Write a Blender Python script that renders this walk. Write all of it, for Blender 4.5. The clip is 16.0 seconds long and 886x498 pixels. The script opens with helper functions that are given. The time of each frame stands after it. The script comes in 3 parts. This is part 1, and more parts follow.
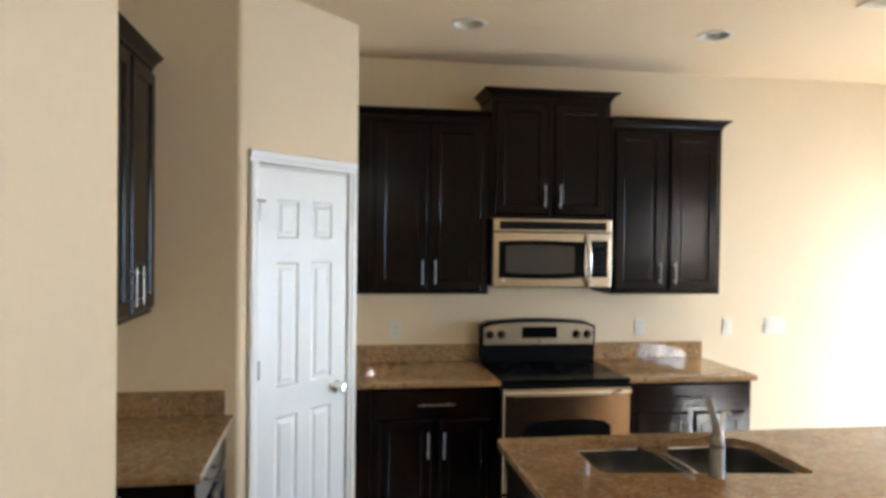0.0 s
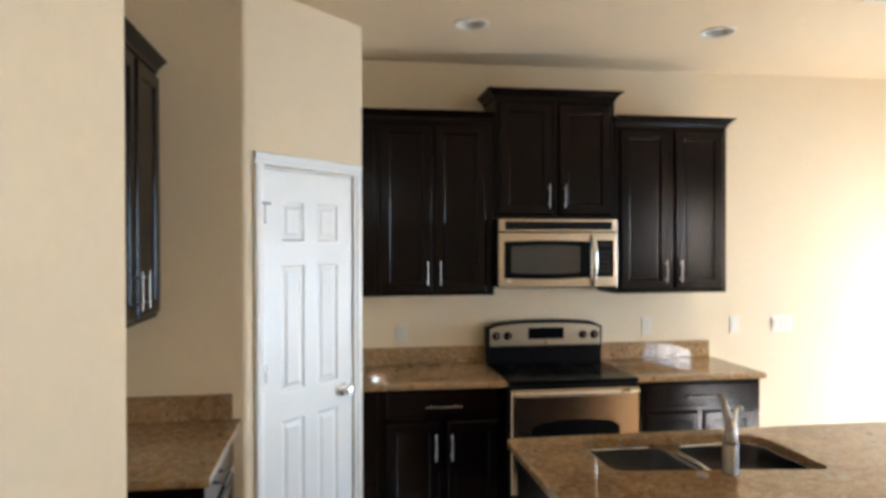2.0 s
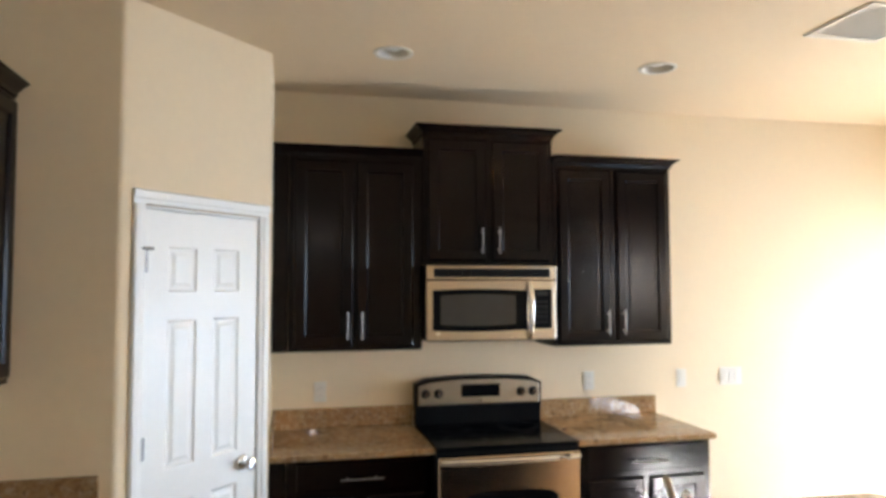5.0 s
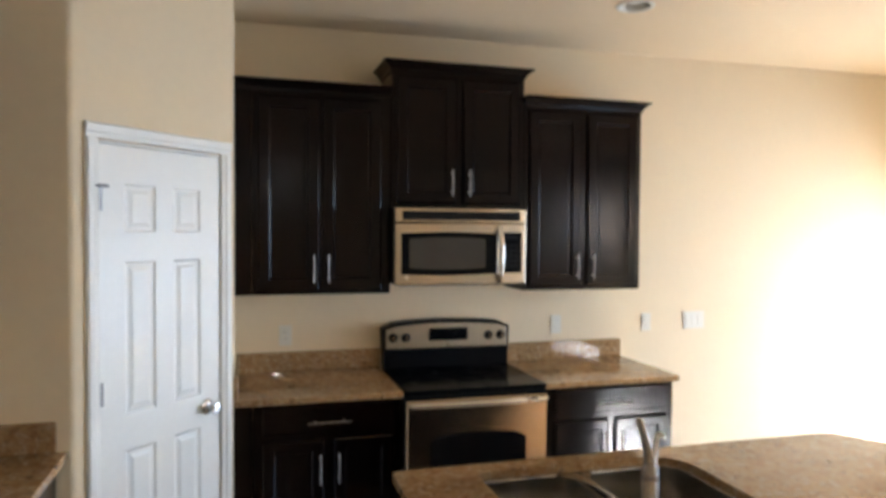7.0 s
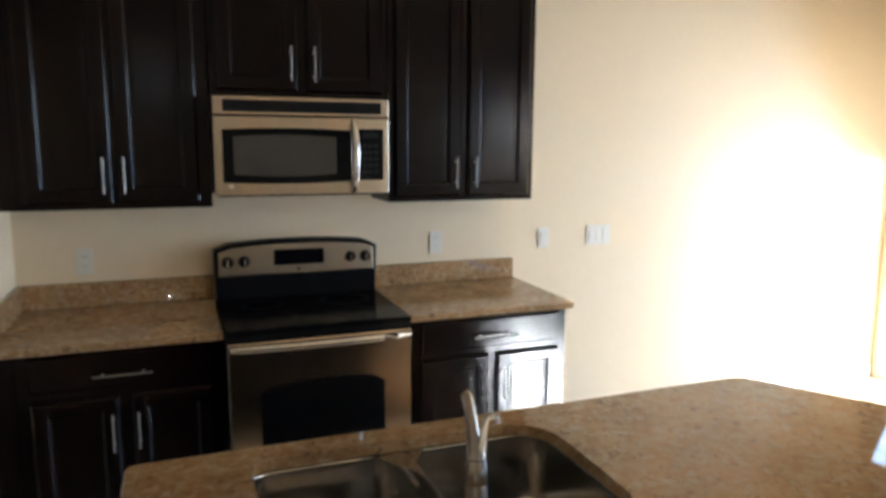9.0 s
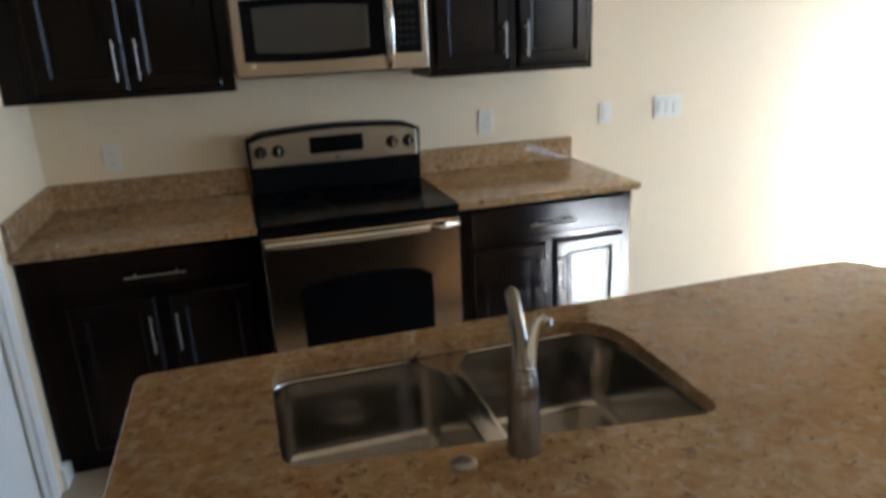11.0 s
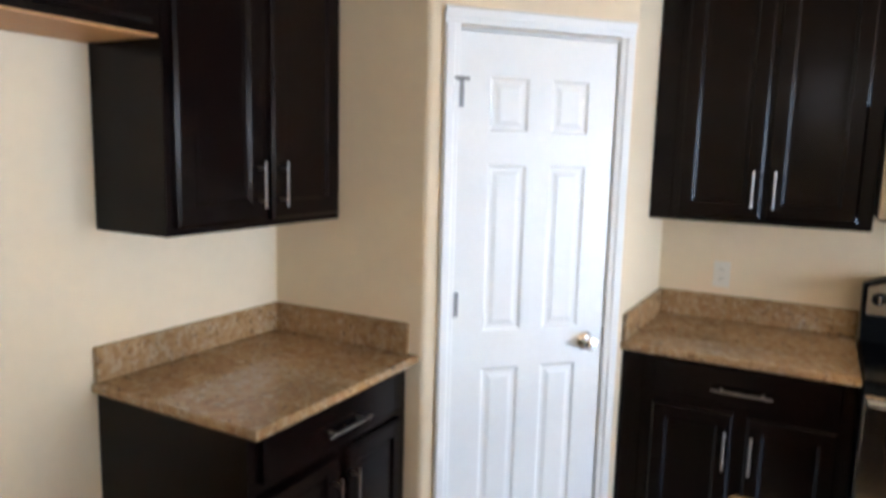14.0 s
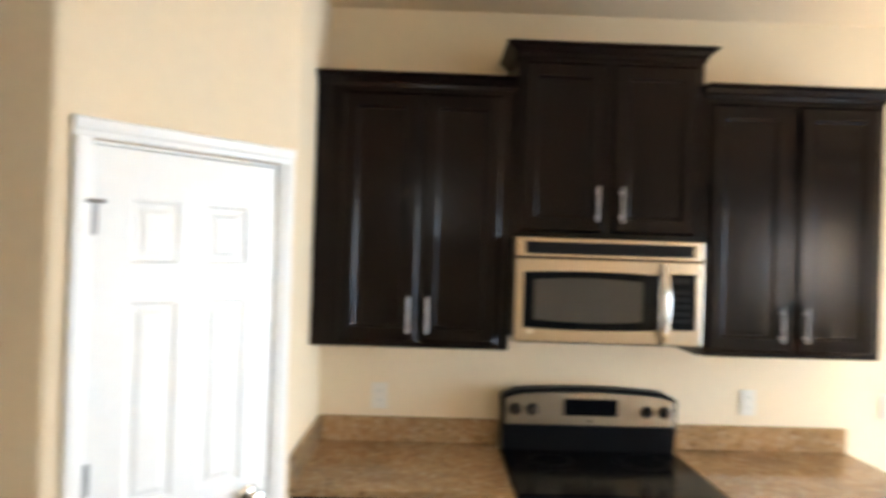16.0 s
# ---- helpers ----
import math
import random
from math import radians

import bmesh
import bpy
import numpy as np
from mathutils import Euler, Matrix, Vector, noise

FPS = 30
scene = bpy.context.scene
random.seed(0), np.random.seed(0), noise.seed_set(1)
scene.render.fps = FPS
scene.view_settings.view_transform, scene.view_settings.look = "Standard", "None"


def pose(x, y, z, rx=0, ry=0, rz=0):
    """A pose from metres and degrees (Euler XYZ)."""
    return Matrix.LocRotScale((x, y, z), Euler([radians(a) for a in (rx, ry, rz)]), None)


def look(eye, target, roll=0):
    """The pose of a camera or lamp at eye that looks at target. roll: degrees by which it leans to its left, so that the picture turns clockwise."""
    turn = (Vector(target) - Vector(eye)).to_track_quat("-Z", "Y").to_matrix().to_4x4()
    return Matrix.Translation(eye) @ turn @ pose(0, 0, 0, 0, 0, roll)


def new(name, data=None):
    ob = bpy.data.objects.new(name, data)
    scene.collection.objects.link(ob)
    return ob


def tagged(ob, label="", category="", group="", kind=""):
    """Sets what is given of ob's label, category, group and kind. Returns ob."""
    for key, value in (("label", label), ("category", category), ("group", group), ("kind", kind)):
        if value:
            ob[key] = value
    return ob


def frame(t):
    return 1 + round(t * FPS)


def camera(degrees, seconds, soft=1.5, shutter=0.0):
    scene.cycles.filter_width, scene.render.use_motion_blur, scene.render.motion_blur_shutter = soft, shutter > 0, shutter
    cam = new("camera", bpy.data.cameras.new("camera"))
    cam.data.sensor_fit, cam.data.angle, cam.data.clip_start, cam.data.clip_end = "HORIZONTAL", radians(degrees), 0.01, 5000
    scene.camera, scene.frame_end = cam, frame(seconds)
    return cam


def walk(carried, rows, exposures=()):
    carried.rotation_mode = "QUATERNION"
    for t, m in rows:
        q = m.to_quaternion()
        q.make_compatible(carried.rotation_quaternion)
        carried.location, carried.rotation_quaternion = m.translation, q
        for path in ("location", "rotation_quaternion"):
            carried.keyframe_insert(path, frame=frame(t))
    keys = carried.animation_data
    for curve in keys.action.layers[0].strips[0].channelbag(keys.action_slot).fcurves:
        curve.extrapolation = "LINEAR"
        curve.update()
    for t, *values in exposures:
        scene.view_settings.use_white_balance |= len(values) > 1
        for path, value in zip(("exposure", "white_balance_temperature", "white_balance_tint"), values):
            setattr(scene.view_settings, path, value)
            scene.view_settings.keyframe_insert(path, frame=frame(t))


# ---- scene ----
cam = camera(65.3, 16.0, soft=3.5, shutter=0.75)
PATH = [
    (0, (-1.312, -4.409, 1.71), (-1.001, -2.434, 1.678), 0.7),
    (0.5, (-1.297, -4.405, 1.704), (-1.0, -2.435, 1.688), -0.4),
    (1, (-1.297, -4.418, 1.679), (-0.978, -2.444, 1.679), 0.0),
    (1.5, (-1.319, -4.389, 1.706), (-1.01, -2.414, 1.679), 0.3),
    (2, (-1.329, -4.392, 1.685), (-1.023, -2.414, 1.669), -0.1),
    (2.5, (-1.348, -4.346, 1.669), (-1.034, -2.372, 1.611), -0.2),
    (3, (-1.349, -4.272, 1.677), (-1.05, -2.297, 1.543), -1.0),
    (3.5, (-1.201, -4.178, 1.726), (-0.97, -2.191, 1.732), -1.1),
    (4, (-1.118, -4.12, 1.729), (-0.875, -2.137, 1.802), -0.5),
    (4.5, (-1.106, -4.077, 1.727), (-0.751, -2.112, 1.831), -0.4),
    (7, (-1.128, -3.966, 1.716), (-0.582, -2.042, 1.66), 0.4),
    (7.5, (-1.075, -3.886, 1.7), (-0.443, -1.996, 1.533), -1.2),
    (8, (-0.834, -3.76, 1.712), (-0.216, -1.87, 1.501), 0.3),
    (8.5, (-0.671, -3.588, 1.671), (-0.107, -1.697, 1.35), -0.2),
    (9, (-0.529, -3.378, 1.648), (0.184, -1.534, 1.343), 0.4),
    (11.5, (-0.397, -3.146, 1.555), (0.069, -1.323, 0.879), -3.1),
    (12, (-0.452, -3.209, 1.568), (-0.08, -1.374, 0.865), -2.4),
    (12.5, (-0.456, -3.232, 1.586), (-0.424, -1.332, 0.962), -1.6),
    (13, (-0.494, -3.233, 1.592), (-0.859, -1.322, 1.129), -0.9),
    (13.5, (-0.513, -3.237, 1.604), (-1.235, -1.413, 1.213), -0.1),
    (14, (-0.54, -3.264, 1.624), (-1.497, -1.531, 1.345), 1.5),
    (14.5, (-0.575, -3.268, 1.661), (-1.46, -1.478, 1.549), 1.2),
    (15, (-0.61, -3.226, 1.737), (-1.268, -1.338, 1.745), 0.4),
    (15.5, (-0.675, -3.152, 1.727), (-1.03, -1.184, 1.742), 1.6),
    (16, (-0.709, -3.097, 1.75), (-0.675, -1.098, 1.767), 1.8),
]
walk(cam, [(t, look(eye, target, roll)) for t, eye, target, roll in PATH], [(0.0, 3.19, 5900, 10.5), (4.5, 3.27, 5980, 13), (7.0, 3.0, 5900, 13), (9.0, 2.78, 5550, 10), (11.5, 2.52, 5380, 9), (12.2, 2.88, 5450, 11), (13.0, 3.3, 5550, 13), (14.5, 3.64, 5750, 15), (16.0, 3.78, 6150, 12)])

# ---- light ----
SUN_DIR = Vector((-0.477, 0.879, -0.350))
world = bpy.data.worlds.new("sky")
scene.world = world
world.use_nodes = True
wn = world.node_tree.nodes
sky = wn.new("ShaderNodeTexSky")
sky.sky_type = "NISHITA"
sky.sun_disc = False
sky.sun_elevation = radians(19.3)
sky.sun_rotation = radians(151.5)
wn["Background"].inputs["Strength"].default_value = 0.1
world.node_tree.links.new(sky.outputs[0], wn["Background"].inputs[0])

sun = new("sun", bpy.data.lights.new("sun", "SUN"))
sun.data.energy, sun.data.angle, sun.data.color = 4.5, radians(2.5), (1.0, 0.94, 0.84)
sun.matrix_world = look((0, -12, 4), Vector((0, -12, 4)) + SUN_DIR)


def window_light(name, eye, target, sx, sy, watts, color):
    lamp = new(name, bpy.data.lights.new(name, "AREA"))
    lamp.data.shape, lamp.data.size, lamp.data.size_y = "RECTANGLE", sx, sy
    lamp.data.energy, lamp.data.color = watts, color
    lamp.matrix_world = look(eye, target)
    return lamp


window_light("slider_daylight", (4.15, -1.5, 1.2), (0, -1.9, -1.2), 2.1, 2.2, 14.5, (0.58, 0.77, 1.0))
window_light("window_daylight", (4.15, -6.26, 1.7), (0, -5.45, -0.6), 1.2, 0.95, 5.0, (0.58, 0.80, 1.0))
# Added lamp, there only to put two bright dots into the polished granite.
window_light("glint_lamp", (-0.69, -7.22, 2.415), (-0.69, 0, 2.0), 0.022, 0.022, 0.25, (1.0, 0.97, 0.92))


# ---- materials ----
def material(name, color, rough=0.5, metal=0.0, vary=0.08, scale=8.0, bump=0.0, bump_scale=200.0, stretch=(1, 1, 1), coat=0.0, per_object=0.0, rough_vary=0.15):
    m = bpy.data.materials.new(name)
    m.use_nodes = True
    n, l = m.node_tree.nodes, m.node_tree.links
    p = n["Principled BSDF"]
    p.inputs["Roughness"].default_value, p.inputs["Metallic"].default_value = rough, metal
    p.inputs["Coat Weight"].default_value = coat
    co = n.new("ShaderNodeTexCoord")
    mp = n.new("ShaderNodeMapping")
    mp.inputs["Scale"].default_value = stretch
    l.new(co.outputs["Object"], mp.inputs[0])
    big, fine = n.new("ShaderNodeTexNoise"), n.new("ShaderNodeTexNoise")
    big.inputs["Scale"].default_value, fine.inputs["Scale"].default_value = scale, scale * 9
    big.inputs["Detail"].default_value, fine.inputs["Detail"].default_value = 4, 3
    l.new(mp.outputs[0], big.inputs[0]), l.new(mp.outputs[0], fine.inputs[0])
    add = n.new("ShaderNodeMath")
    add.operation = "ADD"
    l.new(big.outputs[0], add.inputs[0]), l.new(fine.outputs[0], add.inputs[1])
    ramp = n.new("ShaderNodeMapRange")
    ramp.inputs["From Min"].default_value, ramp.inputs["From Max"].default_value = 0.5, 1.5
    ramp.inputs["To Min"].default_value, ramp.inputs["To Max"].default_value = 1 - vary, 1 + vary
    l.new(add.outputs[0], ramp.inputs[0])
    value = ramp.outputs[0]
    if per_object:
        info, mr, mul = n.new("ShaderNodeObjectInfo"), n.new("ShaderNodeMapRange"), n.new("ShaderNodeMath")
        mr.inputs["To Min"].default_value, mr.inputs["To Max"].default_value = 1 - per_object, 1 + per_object
        mul.operation = "MULTIPLY"
        l.new(info.outputs["Random"], mr.inputs[0]), l.new(mr.outputs[0], mul.inputs[0]), l.new(value, mul.inputs[1])
        value = mul.outputs[0]
    tint = n.new("ShaderNodeVectorMath")
    tint.operation = "SCALE"
    tint.inputs[0].default_value = color
    l.new(value, tint.inputs["Scale"])
    l.new(tint.outputs[0], p.inputs["Base Color"])
    rr = n.new("ShaderNodeMapRange")
    rr.inputs["From Min"].default_value, rr.inputs["From Max"].default_value = 0.3, 0.7
    rr.inputs["To Min"].default_value, rr.inputs["To Max"].default_value = max(rough * (1 - rough_vary), 0.01), min(rough * (1 + rough_vary), 1)
    l.new(big.outputs[0], rr.inputs[0]), l.new(rr.outputs[0], p.inputs["Roughness"])
    if bump:
        grain, bp = n.new("ShaderNodeTexNoise"), n.new("ShaderNodeBump")
        grain.inputs["Scale"].default_value, grain.inputs["Detail"].default_value = bump_scale, 3
        bp.inputs["Strength"].default_value, bp.inputs["Distance"].default_value = bump, 0.002
        l.new(mp.outputs[0], grain.inputs[0]), l.new(grain.outputs[0], bp.inputs["Height"])
        l.new(bp.outputs[0], p.inputs["Normal"])
    return m


def granite_material():
    m = bpy.data.materials.new("golden_granite")
    m.use_nodes = True
    n, l = m.node_tree.nodes, m.node_tree.links
    p = n["Principled BSDF"]
    p.inputs["Roughness"].default_value = 0.035
    p.inputs["IOR"].default_value = 1.52
    co = n.new("ShaderNodeTexCoord")

    def layer(scale, detail, stops, distort=0.6):
        t, r = n.new("ShaderNodeTexNoise"), n.new("ShaderNodeValToRGB")
        t.inputs["Scale"].default_value, t.inputs["Detail"].default_value = scale, detail
        t.inputs["Distortion"].default_value = distort
        l.new(co.outputs["Object"], t.inputs[0]), l.new(t.outputs[0], r.inputs[0])
        r.color_ramp.elements[0].position, r.color_ramp.elements[0].color = stops[0]
        r.color_ramp.elements[1].position, r.color_ramp.elements[1].color = stops[1]
        return r.outputs[0]

    def mix(a, b, f, kind="MIX"):
        x = n.new("ShaderNodeMix")
        x.data_type, x.blend_type = "RGBA", kind
        l.new(a, x.inputs[6]), l.new(b, x.inputs[7])
        if isinstance(f, float):
            x.inputs[0].default_value = f
        else:
            l.new(f, x.inputs[0])
        return x.outputs[2]

    base = layer(30, 6, ((0.35, (0.40, 0.22, 0.092, 1)), (0.65, (0.52, 0.325, 0.15, 1))))
    cream = layer(50, 4, ((0.3, (0.63, 0.475, 0.31, 1)), (0.7, (0.54, 0.375, 0.20, 1))))
    dark = layer(60, 3, ((0.3, (0.075, 0.047, 0.03, 1)), (0.7, (0.20, 0.11, 0.055, 1))))
    cream_mask = layer(38, 6, ((0.50, (0, 0, 0, 1)), (0.66, (0.9, 0.9, 0.9, 1))), 0.7)
    dark_mask = layer(46, 6, ((0.585, (0, 0, 0, 1)), (0.68, (0.8, 0.8, 0.8, 1))), 1.2)
    patch = layer(3.0, 2, ((0.35, (0.62, 0.62, 0.62, 1)), (0.65, (0.78, 0.78, 0.78, 1))))
    c = mix(base, cream, cream_mask)
    c = mix(c, dark, dark_mask)
    c = mix(c, patch, 1.0, "MULTIPLY")
    l.new(c, p.inputs["Base Color"])
    return m


WALL = material("cream_wall_paint", (0.76, 0.615, 0.415), 0.75, vary=0.03, scale=3, bump=0.12, bump_scale=180)
CEIL = material("ceiling_paint", (0.76, 0.60, 0.40), 0.85, vary=0.03, scale=3, bump=0.2, bump_scale=120)
WHITE = material("white_gloss_paint", (0.80, 0.79, 0.75), 0.35, vary=0.03, scale=5, bump=0.05, bump_scale=90)
TRIMW = material("white_trim_paint", (0.80, 0.785, 0.74), 0.4, vary=0.03, scale=6)
WOOD = material("espresso_wood", (0.0046, 0.0021, 0.0016), 0.19, vary=0.06, scale=5, stretch=(2, 2, 0.8), rough_vary=0.02)
WOOD.node_tree.nodes["Principled BSDF"].inputs["Specular IOR Level"].default_value = 0.15
MAPLE = material("natural_maple_ply", (0.48, 0.24, 0.085), 0.5, vary=0.15, scale=6, stretch=(1, 6, 1))
STEEL = material("brushed_steel", (0.70, 0.55, 0.40), 0.17, 1.0, vary=0.03, scale=5, stretch=(0.6, 1, 5), rough_vary=0.05)
MWSTEEL = material("satin_panel_steel", (0.43, 0.365, 0.29), 0.26, 1.0, vary=0.03, scale=5, stretch=(0.6, 1, 5), rough_vary=0.05)
# Panel colour raised to stand in for the ceiling a tilted face reflects.
PANELST = material("panel_steel_lit", (0.44, 0.385, 0.31), 0.32, 1.0, vary=0.03, scale=5, stretch=(0.6, 1, 5), rough_vary=0.05)
SINKST = material("satin_sink_steel", (0.54, 0.52, 0.495), 0.15, 1.0, vary=0.05, scale=6, bump=0.04, bump_scale=60)
FAUCETM = material("satin_faucet_nickel", (0.27, 0.245, 0.22), 0.24, 1.0, vary=0.05, scale=20)
HINGE = material("dull_nickel", (0.22, 0.21, 0.20), 0.4, 1.0, vary=0.1, scale=20)
NICKEL = material("brushed_nickel", (0.33, 0.31, 0.29), 0.36, 1.0, vary=0.06, scale=20)
CHROME = material("chrome", (0.75, 0.74, 0.72), 0.12, 1.0, vary=0.03, scale=20)
BLACKG = material("black_glass", (0.005, 0.005, 0.0055), 0.16, vary=0.1, scale=4)
BLACK = material("black_enamel", (0.006, 0.006, 0.0065), 0.4, vary=0.15, scale=8)
BLACKG.node_tree.nodes["Principled BSDF"].inputs["Specular IOR Level"].default_value = 0.05
BLACK.node_tree.nodes["Principled BSDF"].inputs["Specular IOR Level"].default_value = 0.05
GREYG = material("smoked_oven_glass", (0.055, 0.05, 0.042), 0.22, vary=0.1, scale=8)
GREYG.node_tree.nodes["Principled BSDF"].inputs["Specular IOR Level"].default_value = 0.25
PLASTIC = material("white_plastic", (0.71, 0.66, 0.57), 0.4, vary=0.02, scale=20)
KEYPL = material("dim_key_print", (0.012, 0.012, 0.013), 0.4, vary=0.1)
KEYPL.node_tree.nodes["Principled BSDF"].inputs["Specular IOR Level"].default_value = 0.15
DARKPL = material("dark_slot", (0.05, 0.05, 0.05), 0.5, vary=0.1)
PAPER = material("white_paper", (0.80, 0.79, 0.76), 0.8, vary=0.03, scale=9)
INK = material("grey_ink", (0.30, 0.30, 0.31), 0.8, vary=0.1)
TILE = material("beige_ceramic_tile", (0.42, 0.335, 0.235), 0.13, vary=0.14, scale=7, bump=0.02, bump_scale=40, per_object=0.06)
TILE.node_tree.nodes["Principled BSDF"].inputs["Specular IOR Level"].default_value = 0.9
GROUT = material("grey_grout", (0.26, 0.23, 0.19), 0.9, vary=0.15, scale=20)
BAFFLE = material("grey_baffle", (0.70, 0.65, 0.56), 0.5, vary=0.03)
LAMPGL = material("frosted_lamp_white", (0.82, 0.81, 0.78), 0.5, vary=0.02)
EARTH = material("dry_lawn", (0.18, 0.16, 0.09), 0.95, vary=0.3, scale=0.8)
GRANITE = granite_material()
GLASS = bpy.data.materials.new("window_glass")
GLASS.use_nodes = True
GLASS.node_tree.nodes["Principled BSDF"].inputs["Transmission Weight"].default_value = 1.0
GLASS.node_tree.nodes["Principled BSDF"].inputs["Roughness"].default_value = 0.0
GLASS.node_tree.nodes["Principled BSDF"].inputs["IOR"].default_value = 1.1


# ---- mesh helpers ----
def part(name, bm, mat, parent=None, label="", smooth=False, m=None):
    me = bpy.data.meshes.new(name)
    bmesh.ops.recalc_face_normals(bm, faces=bm.faces)
    bm.to_mesh(me)
    bm.free()
    me.materials.append(mat)
    if smooth:
        me.shade_smooth()
        me.set_sharp_from_angle(angle=radians(35))
    ob = new(name, me)
    if parent is not None:
        ob.parent = parent
    if m is not None:
        ob.matrix_basis = m
    return tagged(ob, label)


def thing(name, m, label, category, group="", kind=""):
    ob = new(name)
    ob.empty_display_size = 0.05
    ob.matrix_basis = m
    return tagged(ob, label, category, group, kind)


def add_box(bm, x0, x1, y0, y1, z0, z1, bevel=0.0, seg=2):
    r = bmesh.ops.create_cube(bm, size=1.0, matrix=Matrix.Translation(((x0 + x1) / 2, (y0 + y1) / 2, (z0 + z1) / 2)) @ Matrix.Diagonal((x1 - x0, y1 - y0, z1 - z0, 1)))
    if bevel:
        edges = list({e for v in r["verts"] for e in v.link_edges})
        bmesh.ops.bevel(bm, geom=edges, offset=bevel, segments=seg, affect="EDGES", profile=0.5)
    return bm


def box(x0, x1, y0, y1, z0, z1, bevel=0.0, seg=2):
    return add_box(bmesh.new(), x0, x1, y0, y1, z0, z1, bevel, seg)


def loft(bm, rings, caps=(True, True)):
    vs = [[bm.verts.new(p) for p in r] for r in rings]
    k = len(vs[0])
    for a, b in zip(vs, vs[1:]):
        for i in range(k):
            bm.faces.new((a[i], a[(i + 1) % k], b[(i + 1) % k], b[i]))
    if caps[0]:
        bm.faces.new(list(reversed(vs[0])))
    if caps[1]:
        bm.faces.new(vs[-1])
    return bm


def lathe(profile, seg=24, axis="z", caps=(True, True)):
    """Turn (radius, height) pairs round an axis."""
    rings = []
    for r, h in profile:
        ring = []
        for i in range(seg):
            c, s = r * math.cos(2 * math.pi * i / seg), r * math.sin(2 * math.pi * i / seg)
            ring.append((c, s, h) if axis == "z" else (c, -h, s) if axis == "y" else (h, c, s))
        rings.append(ring)
    return loft(bmesh.new(), rings, caps)


def tube(points, radii, seg=14):
    """A round tube along points with a radius at each."""
    pts = [Vector(p) for p in points]
    rings = []
    up = Vector((1, 0, 0))
    for i, p in enumerate(pts):
        d = (pts[min(i + 1, len(pts) - 1)] - pts[max(i - 1, 0)]).normalized()
        a = (up - d * up.dot(d))
        if a.length < 0.1:
            a = Vector((0, 1, 0)) - d * d.y
        a.normalize()
        b = d.cross(a)
        rings.append([p + radii[i] * (math.cos(2 * math.pi * k / seg) * a + math.sin(2 * math.pi * k / seg) * b) for k in range(seg)])
    return loft(bmesh.new(), rings)


def rounded(points, radius, seg=5):
    """A closed 2D outline with each corner rounded; radius is a number or a list."""
    out, n = [], len(points)
    for i in range(n):
        r = radius[i] if isinstance(radius, (list, tuple)) else radius
        p, a, b = Vector(points[i]), Vector(points[i - 1]), Vector(points[(i + 1) % n])
        if r <= 0:
            out.append(p)
            continue
        da, db = (a - p).normalized(), (b - p).normalized()
        for k in range(seg + 1):
            t = k / seg
            out.append(p + da * r * (1 - t) ** 2 + db * r * t ** 2)
    return out


def prism(bm, outline, z0, z1):
    return loft(bm, [[(p[0], p[1], z0) for p in outline], [(p[0], p[1], z1) for p in outline]])


# ---- structure ----
CEILING = 2.845
AX, AY = -1.728, -1.24
BX, BY = -1.19, -0.657
DLEN = math.hypot(BX - AX, BY - AY)
DU = Vector(((BX - AX) / DLEN, (BY - AY) / DLEN))
DN = Vector((-DU.y, DU.x))
DOOR0, DOOR1 = 0.098, 0.727


def along(s, depth=0.0):
    return Vector((AX, AY)) + DU * s + DN * depth


def structure(name, bm, mat, label, category, smooth=False):
    return tagged(part(name, bm, mat, None, label, smooth), "", category, "", "structure")


structure("floor", box(-2.6, 4.3, -7.4, 0.2, -0.15, -0.006), GROUT, "tiled kitchen floor with dark grout joints", "floor")
LAMPS = ((-0.620, -0.795), (0.750, -0.856))
CAN = 0.076


def ceiling_mesh():
    bm = bmesh.new()
    edges = []
    loops = [[(-2.6, -7.4), (4.3, -7.4), (4.3, 0.2), (-2.6, 0.2)]]
    loops += [[(x + CAN * math.cos(2 * math.pi * k / 32), y + CAN * math.sin(2 * math.pi * k / 32)) for k in range(32)] for x, y in LAMPS]
    for q in loops:
        vs = [bm.verts.new((a, b, CEILING)) for a, b in q]
        edges += [bm.edges.new((vs[k], vs[(k + 1) % len(vs)])) for k in range(len(vs))]
    bmesh.ops.triangle_fill(bm, use_beauty=True, use_dissolve=False, edges=edges)
    for x0, x1, y0, y1 in ((-2.6, -2.58, -7.4, 0.2), (4.28, 4.3, -7.4, 0.2), (-2.58, 4.28, -7.4, -7.38), (-2.58, 4.28, 0.18, 0.2)):
        add_box(bm, x0, x1, y0, y1, CEILING + 0.001, CEILING + 0.2)
    return add_box(bm, -2.6, 4.3, -7.4, 0.2, CEILING + 0.2, CEILING + 0.3)


structure("ceiling", ceiling_mesh(), CEIL, "smooth cream-painted ceiling with recessed lamps", "ceiling")
structure("wall_north", box(-2.6, 4.3, 0, 0.15, 0, CEILING), WALL, "cream-painted wall behind the kitchen range", "wall")
bm = bmesh.new()
prism(bm, rounded([(-2.51, AY), (AX, AY), along(DOOR0), along(DOOR0, 0.1), along(0.04, 0.1), (-2.51, AY + 0.1)], [0, 0.016, 0, 0, 0, 0]), 0, CEILING)
prism(bm, rounded([along(DOOR1), (BX, BY), (BX, 0), (BX - 0.1, 0), along(DLEN - 0.04, 0.1), along(DOOR1, 0.1)], [0, 0.016, 0, 0, 0, 0]), 0, CEILING)
prism(bm, [along(DOOR0), along(DOOR1), along(DOOR1, 0.1), along(DOOR0, 0.1)], 2.045, CEILING)
structure("wall_pantry", bm, WALL, "cream-painted corner pantry walls round the door", "wall", True)
